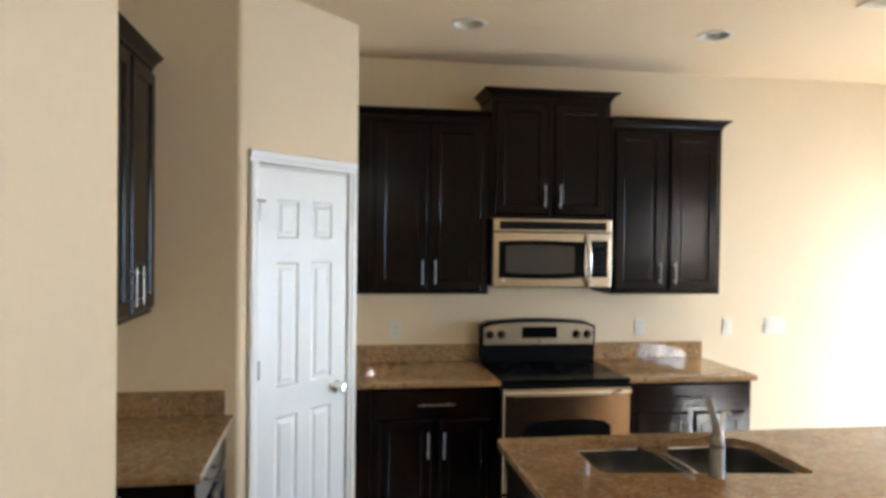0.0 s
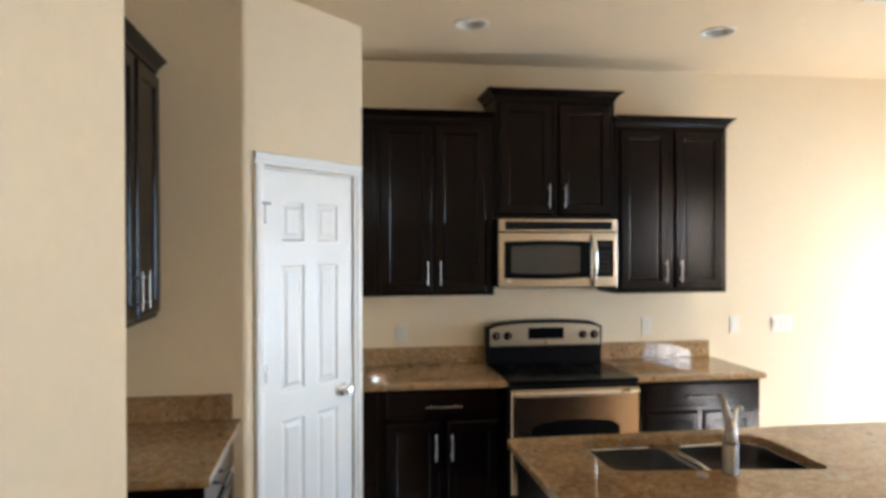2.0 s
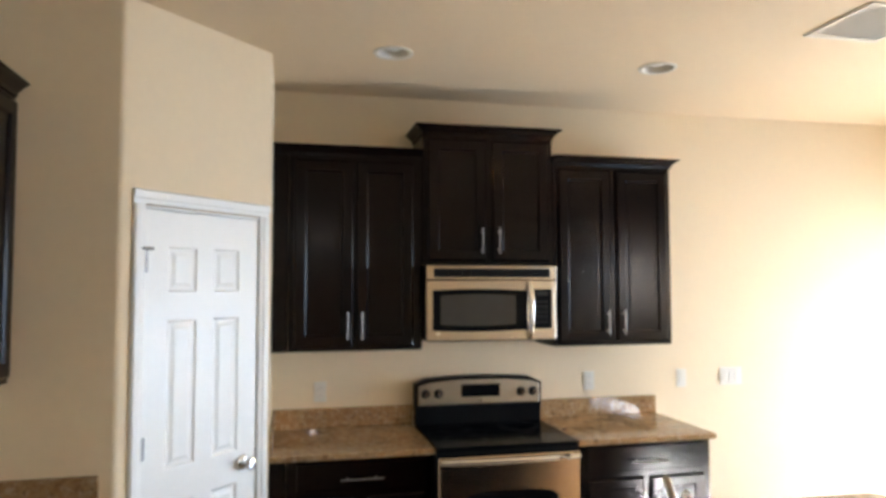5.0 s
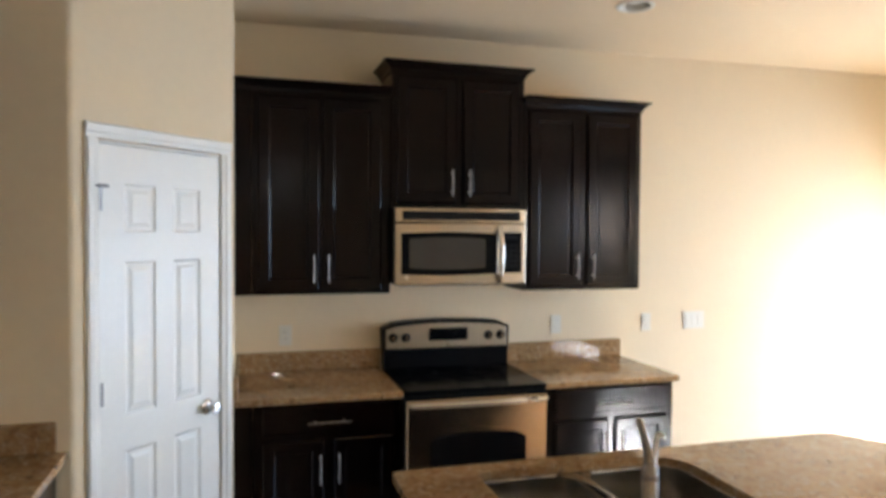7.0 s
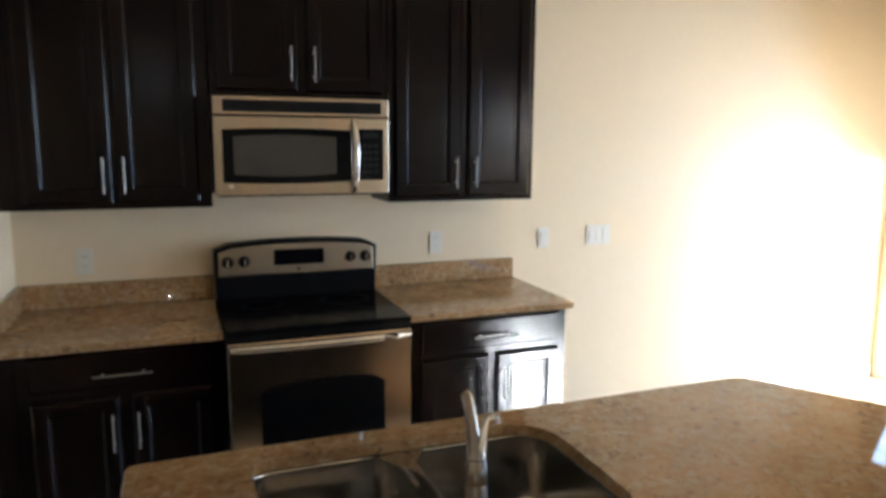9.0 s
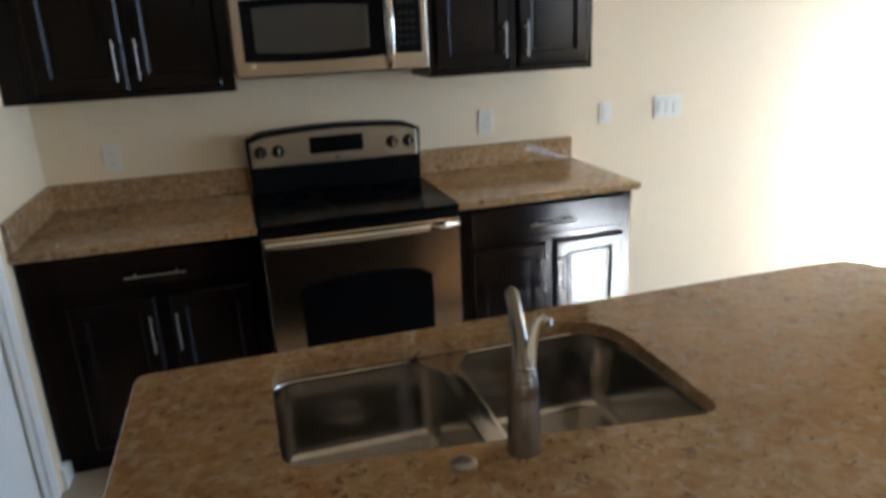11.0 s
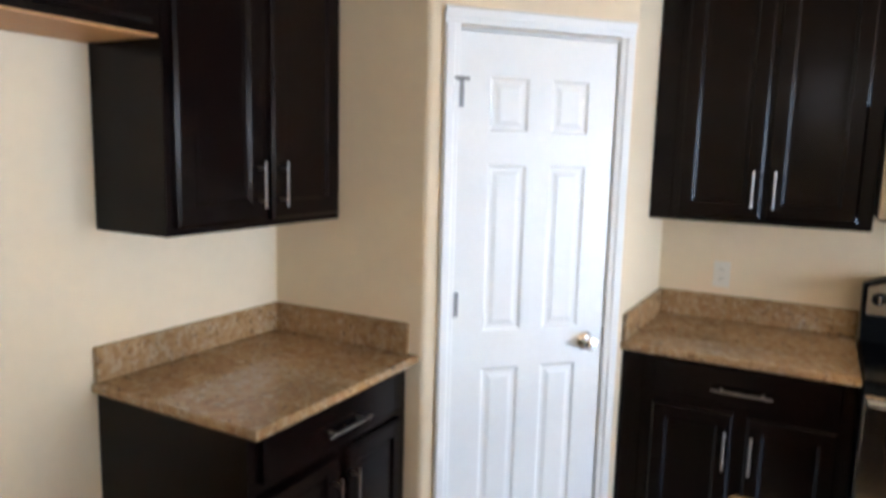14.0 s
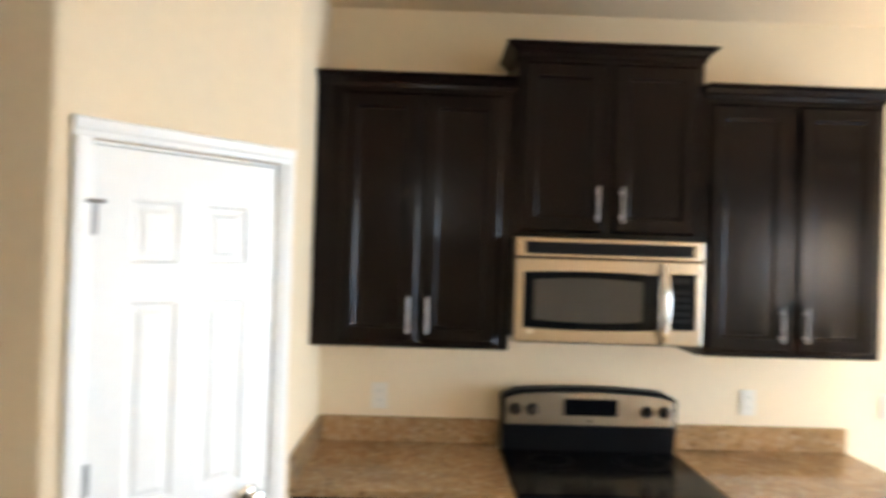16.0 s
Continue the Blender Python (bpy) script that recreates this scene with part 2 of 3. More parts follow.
structure("wall_west", box(-2.52, -2.40, -2.9, AY + 0.05, 0, CEILING), WALL, "cream-painted wall behind the refrigerator space", "wall")
bm = prism(bmesh.new(), rounded([(-1.762, -2.85), (-2.52, -2.85), (-2.52, -2.97), (-1.882, -2.97), (-1.882, -7.3), (-1.762, -7.3)], [0.025, 0, 0, 0, 0, 0]), 0, CEILING)
structure("wall_hall", bm, WALL, "cream-painted end wall beside the refrigerator space", "wall", True)
bm = bmesh.new()
SL0, SL1, W0, W1 = -2.55, -0.12, -6.92, -5.6
SLTOP = 2.4
for y0, y1, z0, z1 in ((SL1, 0.05, 0, CEILING), (SL0, SL1, SLTOP, CEILING), (W1, SL0, 0, CEILING), (W0, W1, 0, 1.2), (W0, W1, 2.2, CEILING), (-7.2, W0, 0, CEILING)):
    add_box(bm, 4.1, 4.24, y0, y1, z0, z1)
structure("wall_east", bm, WALL, "cream-painted wall with patio door and window", "wall")
bm = bmesh.new()
SY0 = -7.06
add_box(bm, -0.6, 4.3, SY0 - 0.14, SY0, 0, CEILING)
for x0, x1, z0, z1 in ((-2.0, -0.78, 0, CEILING), (-0.78, -0.60, 0, 2.33), (-0.78, -0.60, 2.5, CEILING), (-0.60, -0.46, 0, CEILING)):
    add_box(bm, x0, x1, -7.34, -7.2, z0, z1)
structure("wall_south", bm, WALL, "cream-painted wall behind the living area", "wall")
# Unseen slab added to keep the sun off the north wall above 1.5 m.
structure("sun_cut_slab", box(4.245, 9.0, -2.95, 0.2, 2.66, 2.84), TRIMW, "unseen white slab added outside to cut off the sun patch", "patio roof")
structure("ground", box(-60, 60, -60, 60, -0.4, -0.16), EARTH, "dry lawn outside the house", "ground")


def window(name, m, w, h, cols, rows, label, kind_word):
    """A framed window in its own plane: x along, y through the wall, z up."""
    t = thing(name, m, label, kind_word, "", "structure")
    f = bmesh.new()
    b = 0.05
    for x0, x1, z0, z1 in ((0, b, 0, h), (w - b, w, 0, h), (b, w - b, 0, b), (b, w - b, h - b, h)):
        add_box(f, x0, x1, -0.04, 0.04, z0, z1)
    part("window_frame", f, TRIMW, t)
    for i in range(1, cols):
        x = w * i / cols
        part("mullion", box(x - 0.02, x + 0.02, -0.03, 0.03, b, h - b), TRIMW, t)
    for i in range(1, rows):
        z = h * i / rows
        part("muntin", box(b, w - b, -0.012, 0.012, z - 0.012, z + 0.012), TRIMW, t)
    pane = part("pane", box(b, w - b, -0.002, 0.002, b, h - b), GLASS, t)
    pane.visible_shadow = False
    return t


window("window_2", pose(4.14, W0, 1.2, 0, 0, 90), W1 - W0, 1.0, 2, 2, "white-framed window with muntins", "window")
# Invented opening out of view that holds the small lamp for the granite dots.
window("glint_window", pose(-0.78, -7.27, 2.33), 0.18, 0.17, 1, 1, "tiny unseen square window added for the granite glints", "window")
window("window_3", pose(4.14, SL0, 0.0, 0, 0, 90), SL1 - SL0, SLTOP, 2, 1, "white-framed sliding glass patio door, closed", "patio door")


def baseboard(name, m, length):
    bm = loft(bmesh.new(), [[(x, -y, z) for y, z in ((0, 0), (0.014, 0), (0.014, 0.075), (0.008, 0.085), (0, 0.09))] for x in (0, length)])
    ob = structure(name, bm, TRIMW, "white painted baseboard along the wall", "baseboard")
    ob.matrix_basis = m
    return ob


baseboard("baseboard_north", pose(1.17, 0, 0), 2.92)
baseboard("baseboard_hall", pose(-1.762, -7.2, 0, 0, 0, 90), 4.34)
baseboard("baseboard_east", pose(4.1, -3.15, 0, 0, 0, -90), 3.25)
baseboard("baseboard_pantry", pose(BX, BY + 0.012, 0, 0, 0, 90), 0.1)
baseboard("baseboard_pantry_corner", pose(-1.775, AY, 0), 0.05)


# ---- pantry door ----
def casing_bar(w):
    """The outline of a moulded casing of that width."""
    return ((0, 0), (0, -0.012), (0.008, -0.018), (w * 0.55, -0.016), (w * 0.7, -0.010), (w - 0.006, -0.008), (w, -0.005), (w, 0))


door = thing("door_1", pose(AX + DU.x * DOOR0, AY + DU.y * DOOR0, 0, 0, 0, math.degrees(math.atan2(DU.y, DU.x))), "closed white six-panel pantry door with nickel knob", "door", "", "structure")
DW, CW = DOOR1 - DOOR0, 0.056
for nm, x, sgn in (("casing", -0.048, 1), ("casing", DW + 0.048, -1)):
    part(nm, loft(bmesh.new(), [[(x + sgn * px, py, z) for px, py in casing_bar(CW)] for z in (0, 2.045)]), TRIMW, door, "white moulded casing")
part("head_casing", loft(bmesh.new(), [[(x, py, 2.045 + CW - px) for px, py in casing_bar(CW)] for x in (-0.048, DW + 0.048)]), TRIMW, door, "white moulded casing")
for x0, x1 in ((0.0, 0.009), (DW - 0.009, DW)):
    part("jamb", box(x0, x1, 0.0, 0.1, 0, 2.04), TRIMW, door)
part("head_jamb", box(0.009, DW - 0.009, 0.0, 0.1, 2.031, 2.04), TRIMW, door)
S0, S1, SZ0, SZ1, SY = 0.012, DW - 0.012, 0.012, 2.028, 0.006
slab = bmesh.new()
XC = [S0, S0 + 0.112, S0 + 0.262, S0 + 0.348, S0 + 0.498, S1]
ZC = [SZ0, 0.22, 0.85, 0.985, 1.585, 1.695, 1.885, SZ1]
for i in range(5):
    for j in range(7):
        if i % 2 and j % 2:
            continue
        slab.faces.new([slab.verts.new(p) for p in ((XC[i], SY, ZC[j]), (XC[i + 1], SY, ZC[j]), (XC[i + 1], SY, ZC[j + 1]), (XC[i], SY, ZC[j + 1]))])
bmesh.ops.remove_doubles(slab, verts=slab.verts, dist=1e-5)
add_box(slab, S0, S1, SY + 0.012, SY + 0.035, SZ0, SZ1)
for x0, x1, z0, z1 in ((S0, S0 + 0.001, SZ0, SZ1), (S1 - 0.001, S1, SZ0, SZ1), (S0, S1, SZ1 - 0.001, SZ1), (S0, S1, SZ0, SZ0 + 0.001)):
    add_box(slab, x0, x1, SY + 0.0005, SY + 0.013, z0, z1)
slab_ob = part("slab", slab, WHITE, door)
for i in (1, 3):
    for j in (1, 3, 5):
        rings = []
        for inset, dy in ((0, 0), (0.004, 0.001), (0.012, 0.0065), (0.024, 0.0065), (0.040, 0.002)):
            rings.append([(XC[i] + inset, SY + dy, ZC[j] + inset), (XC[i + 1] - inset, SY + dy, ZC[j] + inset), (XC[i + 1] - inset, SY + dy, ZC[j + 1] - inset), (XC[i] + inset, SY + dy, ZC[j + 1] - inset)])
        part("panel", loft(bmesh.new(), rings, (False, True)), WHITE, slab_ob)
knob = part("knob", lathe(((0.032, 0.0), (0.033, 0.004), (0.028, 0.008), (0.011, 0.012), (0.010, 0.03), (0.019, 0.036), (0.027, 0.046), (0.028, 0.055), (0.022, 0.064), (0.006, 0.067)), 24, "y"), CHROME, door, "polished nickel round knob", True)
knob.location = (S1 - 0.074, SY, 0.928)
part("strike_plate", box(S1 - 0.002, S1 + 0.006, SY - 0.004, SY + 0.004, 0.905, 0.975), NICKEL, door)
for z in (0.26, 1.09, 1.82):
    h = part("hinge", tube([(S0 - 0.002, SY - 0.005, z - 0.045), (S0 - 0.002, SY - 0.005, z + 0.045)], [0.0065, 0.0065], 10), HINGE, door, "nickel butt hinge")
    add = bmesh.new()
    add_box(add, S0 - 0.001, S0 + 0.016, SY - 0.003, SY + 0.002, z - 0.044, z + 0.044)
    part("leaf", add, HINGE, h)
    if z > 1.5:
        part("pin_stop", tube([(S0 - 0.03, SY - 0.012, z + 0.05), (S0 + 0.03, SY - 0.016, z + 0.05)], [0.006, 0.006], 10), HINGE, h, "hinge-pin door stop")
# Dark strip fills the gap under the slab, standing in for shade there.
part("gap_shade_strip", box(S0, S1, SY + 0.004, SY + 0.03, 0.002, 0.011), DARKPL, door)


# ---- cabinets ----
def ring_rect(w, h, inset, y):
    return [(inset, y, inset), (w - inset, y, inset), (w - inset, y, h - inset), (inset, y, h - inset)]


def bar_handle(parent, x, y, z, length, upright):
    a, b = -length / 2, length / 2
    pt = (lambda s, out: (x, y - out, z + s)) if upright else (lambda s, out: (x + s, y - out, z))
    h = part("handle", tube([pt(a, 0.032), pt(b, 0.032)], [0.0038, 0.0038], 10), NICKEL, parent, "brushed nickel bar handle", True)
    for s in (a * 0.68, b * 0.68):
        part("post", tube([pt(s, 0.0), pt(s, 0.03)], [0.0045, 0.0045], 8), NICKEL, h)
    return h


def cabinet_door(parent, x, y, z, w, h, handle_x=None, handle_z=None, rail=0.06):
    d = part("door", loft(bmesh.new(), [ring_rect(w, h, 0, 0), ring_rect(w, h, 0, -0.012), ring_rect(w, h, 0.010, -0.02), ring_rect(w, h, rail - 0.003, -0.02), ring_rect(w, h, rail + 0.008, -0.011)], (True, False)), WOOD, parent, m=pose(x, y, z))
    r = rail + 0.008
    part("panel", loft(bmesh.new(), [ring_rect(w, h, r, -0.011), ring_rect(w, h, r + 0.006, -0.0108), ring_rect(w, h, r + 0.018, -0.0112)], (False, True)), WOOD, d)
    if handle_x is not None:
        bar_handle(d, handle_x, -0.02, handle_z, 0.145, True)
    return d


def drawer(parent, x, y, z, w, h):
    d = part("drawer_front", loft(bmesh.new(), [ring_rect(w, h, 0, 0), ring_rect(w, h, 0, -0.014), ring_rect(w, h, 0.006, -0.02)]), WOOD, parent, m=pose(x, y, z))
    bar_handle(d, w / 2, -0.02, h * 0.4, 0.205, False)
    return d


def crown(parent, w, d, z, left, right, flare=0.05, height=0.06, x0=0.0):
    prof = ((0.0, 0.0), (0.006, 0.0), (0.008, 0.3), (0.35 * flare, 0.42), (0.7 * flare, 0.72), (0.92 * flare, 0.82), (flare, 0.84), (flare, 1.0))
    rings = []
    for out, f in prof:
        zz = z + f * height
        rings.append([(x0 - out * left, -0.002, zz), (x0 - out * left, -d - out, zz), (w + out * right, -d - out, zz), (w + out * right, -0.002, zz)])
    return part("crown", loft(bmesh.new(), rings), WOOD, parent, "flared crown moulding")


def upper_cabinet(m, w, d, z0, z1, label, left=0, right=0, under=None, crown_h=0.055, flare=0.045, gap=0.035, fill=0.0, stile=0.028):
    c = thing("wall_cabinet", m @ pose(0, 0, z0), label, "cabinet", "wall cabinets")
    h = z1 - z0
    part("body", box(0.001, w - 0.001, -d, -0.002, 0, h, 0.0015, 1), WOOD, c)
    if under:
        part("underside", box(0.004, w - 0.004, -d + 0.004, -0.004, -0.006, 0.0), under, c, "bare maple plywood underside")
    dw = (w - 0.028 - stile - gap) / 2
    dz0, dh = 0.022, h - 0.044
    cabinet_door(c, 0.028, -d, dz0, dw, dh, dw - 0.032, 0.115)
    cabinet_door(c, 0.028 + dw + gap, -d, dz0, dw, dh, 0.032, 0.115)
    crown(c, w, d, h, left, right, flare, crown_h, -fill)
    return c


def base_cabinet(m, w, d, label):
    c = thing("base_cabinet", m, label, "cabinet", "base cabinets")
    part("body", box(0.001, w - 0.001, -d, -0.002, 0.1, 0.883, 0.0015, 1), WOOD, c)
    part("toe_kick", box(0.001, w - 0.001, -d + 0.07, -0.002, 0.0, 0.1), WOOD, c)
    drawer(c, 0.045, -d, 0.735, w - 0.09, 0.135)
    gap = 0.045
    dw = (w - 0.09 - gap) / 2
    cabinet_door(c, 0.045, -d, 0.125, dw, 0.575, dw - 0.022, 0.44, 0.055)
    cabinet_door(c, 0.045 + dw + gap, -d, 0.125, dw, 0.575, 0.022, 0.44, 0.055)
    return c


ESP = "espresso-stained wood "
c = upper_cabinet(pose(-1.105, 0, 0), 0.72, 0.305, 1.372, 2.42, ESP + "wall cabinet beside the pantry wall", 0, 0, gap=0.012, fill=0.083, stile=0.05)
part("filler", box(-0.083, 0.0, -0.305, -0.285, 0.0, 1.048), WOOD, c, "dark wood filler strip")
upper_cabinet(pose(-0.383, 0, 0), 0.766, 0.305, 1.835, 2.565, ESP + "raised cabinet above the microwave", 1, 1)
upper_cabinet(pose(0.385, 0, 0), 0.748, 0.305, 1.372, 2.42, ESP + "wall cabinet with exposed end", 0, 1)
upper_cabinet(pose(-2.40, -2.00, 0, 0, 0, 90), 0.757, 0.305, 1.372, 2.42, ESP + "tall wall cabinet above the side counter", 0, 0)
upper_cabinet(pose(-2.40, -2.848, 0, 0, 0, 90), 0.846, 0.305, 1.905, 2.42, ESP + "short cabinet above the empty refrigerator space", 0, 0, under=MAPLE)
c = base_cabinet(pose(-1.105, 0, 0), 0.72, 0.61, ESP + "base cabinet with drawer beside the range")
part("filler", box(-0.083, 0.0, -0.61, -0.59, 0.1, 0.883), WOOD, c, "dark wood filler strip")
part("filler_toe", box(-0.083, 0.0, -0.54, -0.52, 0.0, 0.1), WOOD, c)
base_cabinet(pose(0.398, 0, 0), 0.77, 0.61, ESP + "base cabinet with drawer and exposed end")
base_cabinet(pose(-2.40, -2.02, 0, 0, 0, 90), 0.768, 0.61, ESP + "base cabinet under the side counter")


# ---- granite tops ----
def slab_edge(bm, outline, z0, z1, b=0.004):
    """A stone slab with eased edges along an outline that runs anticlockwise."""
    n = len(outline)
    pts = [Vector((p[0], p[1])) for p in outline]
    inner = []
    for i in range(n):
        e0, e1 = (pts[i] - pts[i - 1]).normalized(), (pts[(i + 1) % n] - pts[i]).normalized()
        nn = Vector((-e0.y - e1.y, e0.x + e1.x))
        nn = nn / max(nn.length, 1e-6)
        inner.append(pts[i] + nn * b)
    ring = lambda q, z: [(p[0], p[1], z) for p in q]
    return loft(bm, [ring(inner, z0), ring(pts, z0 + b), ring(pts, z1 - b), ring(inner, z1)])


def countertop(m, outline, splashes, label):
    c = thing("countertop", m, label, "countertop", "granite countertops")
    part("slab", slab_edge(bmesh.new(), outline, 0.884, 0.914), GRANITE, c)
    for b in splashes:
        part("backsplash", box(*b, 0.9145, 1.024, 0.003, 1), GRANITE, c, "low granite backsplash")
    return c


GR = "polished golden-brown granite countertop "
countertop(pose(0, 0, 0), [(-1.188, -0.65), (-0.384, -0.65), (-0.384, -0.002), (-1.188, -0.002)], ((-1.167, -0.384, -0.022, -0.002), (-1.188, -0.168 - 1.0, -0.64, -0.002)), GR + "beside the pantry wall")
countertop(pose(0, 0, 0), rounded([(0.384, -0.65), (1.19, -0.65), (1.19, -0.002), (0.384, -0.002)], [0, 0.012, 0, 0]), ((0.384, 1.182, -0.022, -0.002),), GR + "with exposed end beside the range")
countertop(pose(0, 0, 0), [(-2.398, -2.035), (-1.742, -2.035), (-1.742, AY - 0.002), (-2.398, AY - 0.002)], ((-2.398, -2.378, -2.028, AY - 0.002), (-2.378, -1.78, AY - 0.022, AY - 0.002)), GR + "on the side cabinet")

# ---- island ----
ISL = [(-0.668, -2.86), (1.45, -2.86), (1.45, -2.27), (1.14, -1.735), (-0.668, -1.735)]
island_top = thing("countertop", pose(0, 0, 0), "polished golden-brown granite island top with sink cutout", "countertop", "granite countertops")
HOLE = rounded([(-0.402, -2.176), (-0.05, -2.218), (0.342, -2.275), (0.352, -1.822), (-0.402, -1.812)], [0.05, 0.02, 0.05, 0.15, 0.06], 7)


def island_slab():
    outer = rounded(ISL, [0.02, 0.02, 0.04, 0.04, 0.025])
    bm = bmesh.new()

    def loop(pts, z):
        vs = [bm.verts.new((p[0], p[1], z)) for p in pts]
        return vs, [bm.edges.new((vs[i], vs[(i + 1) % len(vs)])) for i in range(len(vs))]

    cx = (sum(p[0] for p in outer) / len(outer), sum(p[1] for p in outer) / len(outer))
    eased = [Vector((p[0] + 0.004 * (1 if p[0] < cx[0] else -1), p[1] + 0.004 * (1 if p[1] < cx[1] else -1))) for p in outer]
    vo, eo = loop(eased, 0.914)
    vi, ei = loop(HOLE, 0.914)
    bmesh.ops.triangle_fill(bm, use_beauty=True, use_dissolve=False, edges=eo + ei)
    va, _ = loop(outer, 0.910)
    vb, eb = loop(outer, 0.884)
    vc, ec = loop(HOLE, 0.884)
    bmesh.ops.triangle_fill(bm, use_beauty=True, use_dissolve=False, edges=eb + ec)
    for a, b in ((vo, va), (va, vb), (vi, vc)):
        for i in range(len(a)):
            bm.faces.new((a[i], a[(i + 1) % len(a)], b[(i + 1) % len(a)], b[i]))
    return bm


part("slab", island_slab(), GRANITE, island_top)

island = thing("island_cabinet", pose(0, 0, 0), ESP + "sink island under granite, painted back wall", "kitchen island")
for nm, b in (("side_panel", (-0.632, -0.612, -2.40, -1.775, 0.1, 0.883)), ("side_panel", (1.08, 1.10, -2.40, -1.775, 0.1, 0.883)), ("back_panel", (-0.612, 1.08, -2.40, -2.38, 0.1, 0.883)), ("bottom_panel", (-0.612, 1.08, -2.38, -1.795, 0.1, 0.12)), ("face_frame", (-0.612, 1.08, -1.795, -1.775, 0.1, 0.883)), ("toe_kick", (-0.57, 1.03, -2.38, -1.85, 0.0, 0.1))):
    part(nm, box(*b), WOOD, island)
part("pony_wall", box(-0.64, 1.10, -2.53, -2.402, 0, 0.883, 0.004), WALL, island, "cream-painted bar back wall")
outlet_side = part("outlet_plate", box(-0.638, -0.6325, -2.35, -2.28, 0.71, 0.825, 0.002, 1), PLASTIC, island, "white electrical outlet plate")
part("socket", box(-0.6395, -0.638, -2.332, -2.298, 0.725, 0.81), PLASTIC, outlet_side)
IS_W = 0.5
for k in range(2):
    cabinet_door(island, 0.44 - 0.525 * k, 0, 0.13, IS_W, 0.60).matrix_basis = pose(0.44 - 0.525 * k, -1.775, 0.13, 0, 0, 180)
    part("false_front", loft(bmesh.new(), [ring_rect(IS_W, 0.12, 0, 0), ring_rect(IS_W, 0.12, 0, -0.014), ring_rect(IS_W, 0.12, 0.006, -0.02)]), WOOD, island, m=pose(0.44 - 0.525 * k, -1.775, 0.752, 0, 0, 180))

dish = thing("dishwasher", pose(0.77, -1.7745, 0.0, 0, 0, 180), "stainless steel dishwasher set in the island", "dishwasher")
part("front_panel", box(-0.297, 0.297, -0.024, 0.0, 0.11, 0.76, 0.005), STEEL, dish, "brushed stainless door front")
part("control_panel", box(-0.297, 0.297, -0.028, 0.0, 0.765, 0.875, 0.005), BLACKG, dish, "black control strip")
part("handle", tube([(-0.25, -0.05, 0.735), (0.25, -0.05, 0.735)], [0.009, 0.009], 12), STEEL, dish, "stainless bar handle", True)
for x in (-0.22, 0.22):
    part("bracket", box(x - 0.008, x + 0.008, -0.05, -0.023, 0.728, 0.742), STEEL, dish)

# ---- sink ----
sink = thing("sink", pose(0, 0, 0), "undermount double-bowl stainless steel sink in the island", "sink")


def bowl_ring(x0, x1, y0, y1, r, z, inset=0.0):
    q = rounded([(x0 + inset, y0 + inset), (x1 - inset, y0 + inset), (x1 - inset, y1 - inset), (x0 + inset, y1 - inset)], [max(k - inset * 0.5, 0.02) for k in r], 7)
    return [(p[0], p[1], z) for p in q]


for x0, x1, y0, y1, r, zb in ((-0.406, -0.060, -2.205, -1.812, [0.05, 0.045, 0.045, 0.05], 0.70), (-0.020, 0.350, -2.272, -1.818, [0.045, 0.05, 0.06, 0.045], 0.69)):
    steps = ((0.881, -0.012), (0.881, 0.0), (0.8795, 0.0025), (0.876, 0.004), (0.868, 0.0045), (zb + 0.03, 0.008), (zb + 0.016, 0.0095), (zb + 0.007, 0.014), (zb + 0.002, 0.021), (zb, 0.03), (zb - 0.001, 0.06))
    rings = [bowl_ring(x0, x1, y0, y1, r, z, inset) for z, inset in steps]
    bowl = part("bowl", loft(bmesh.new(), rings, (False, True)), SINKST, sink, "", True)
    drain = part("drain", lathe(((0.055, 0.003), (0.052, 0.006), (0.042, 0.004), (0.038, 0.001), (0.010, 0.001), (0.008, 0.012), (0.001, 0.013))), CHROME, bowl, "chrome basket strainer", True)
    drain.location = ((x0 + x1) / 2, (y0 + y1) / 2, zb)

for tri in (((-0.115, -1.806), (0.035, -1.806), (-0.04, -1.91)), ((-0.09, -2.215), (0.01, -2.262), (-0.04, -2.13))):
    part("divider_flare", prism(bmesh.new(), tri, 0.874, 0.8798), SINKST, sink)
part("divider", box(-0.0625, -0.0175, -2.215, -1.82, 0.862, 0.8836, 0.004), SINKST, sink, "steel divider between the bowls", True)

# ---- faucet ----
faucet = thing("faucet", pose(-0.026, -2.255, 0.914), "brushed nickel single-handle kitchen faucet beside the sink", "faucet")
part("body", lathe(((0.0285, 0.0), (0.0285, 0.004), (0.0275, 0.008), (0.0248, 0.096), (0.0242, 0.098), (0.0242, 0.100), (0.0248, 0.102), (0.0244, 0.112), (0.0222, 0.130), (0.0185, 0.145), (0.002, 0.150))), FAUCETM, faucet, "", True)
part("spout", tube([(0, 0.0, 0.12), (0.001, 0.006, 0.150), (0.005, 0.026, 0.185), (0.010, 0.055, 0.217), (0.015, 0.083, 0.236), (0.016, 0.09, 0.238)], [0.022, 0.0165, 0.013, 0.0115, 0.0115, 0.009]), FAUCETM, faucet, "pull-out spray spout", True)
part("lever", tube([(0.006, 0.0, 0.118), (0.013, 0.003, 0.155), (0.021, 0.006, 0.192), (0.028, 0.008, 0.214), (0.036, 0.008, 0.221), (0.043, 0.006, 0.217), (0.047, 0.004, 0.206)], [0.016, 0.0105, 0.008, 0.008, 0.008, 0.007, 0.005]), CHROME, faucet, "curved lever handle", True)
hole_cap = thing("hole_cover", pose(-0.13, -2.262, 0.9142), "round brushed nickel hole cover on granite", "sink accessory")
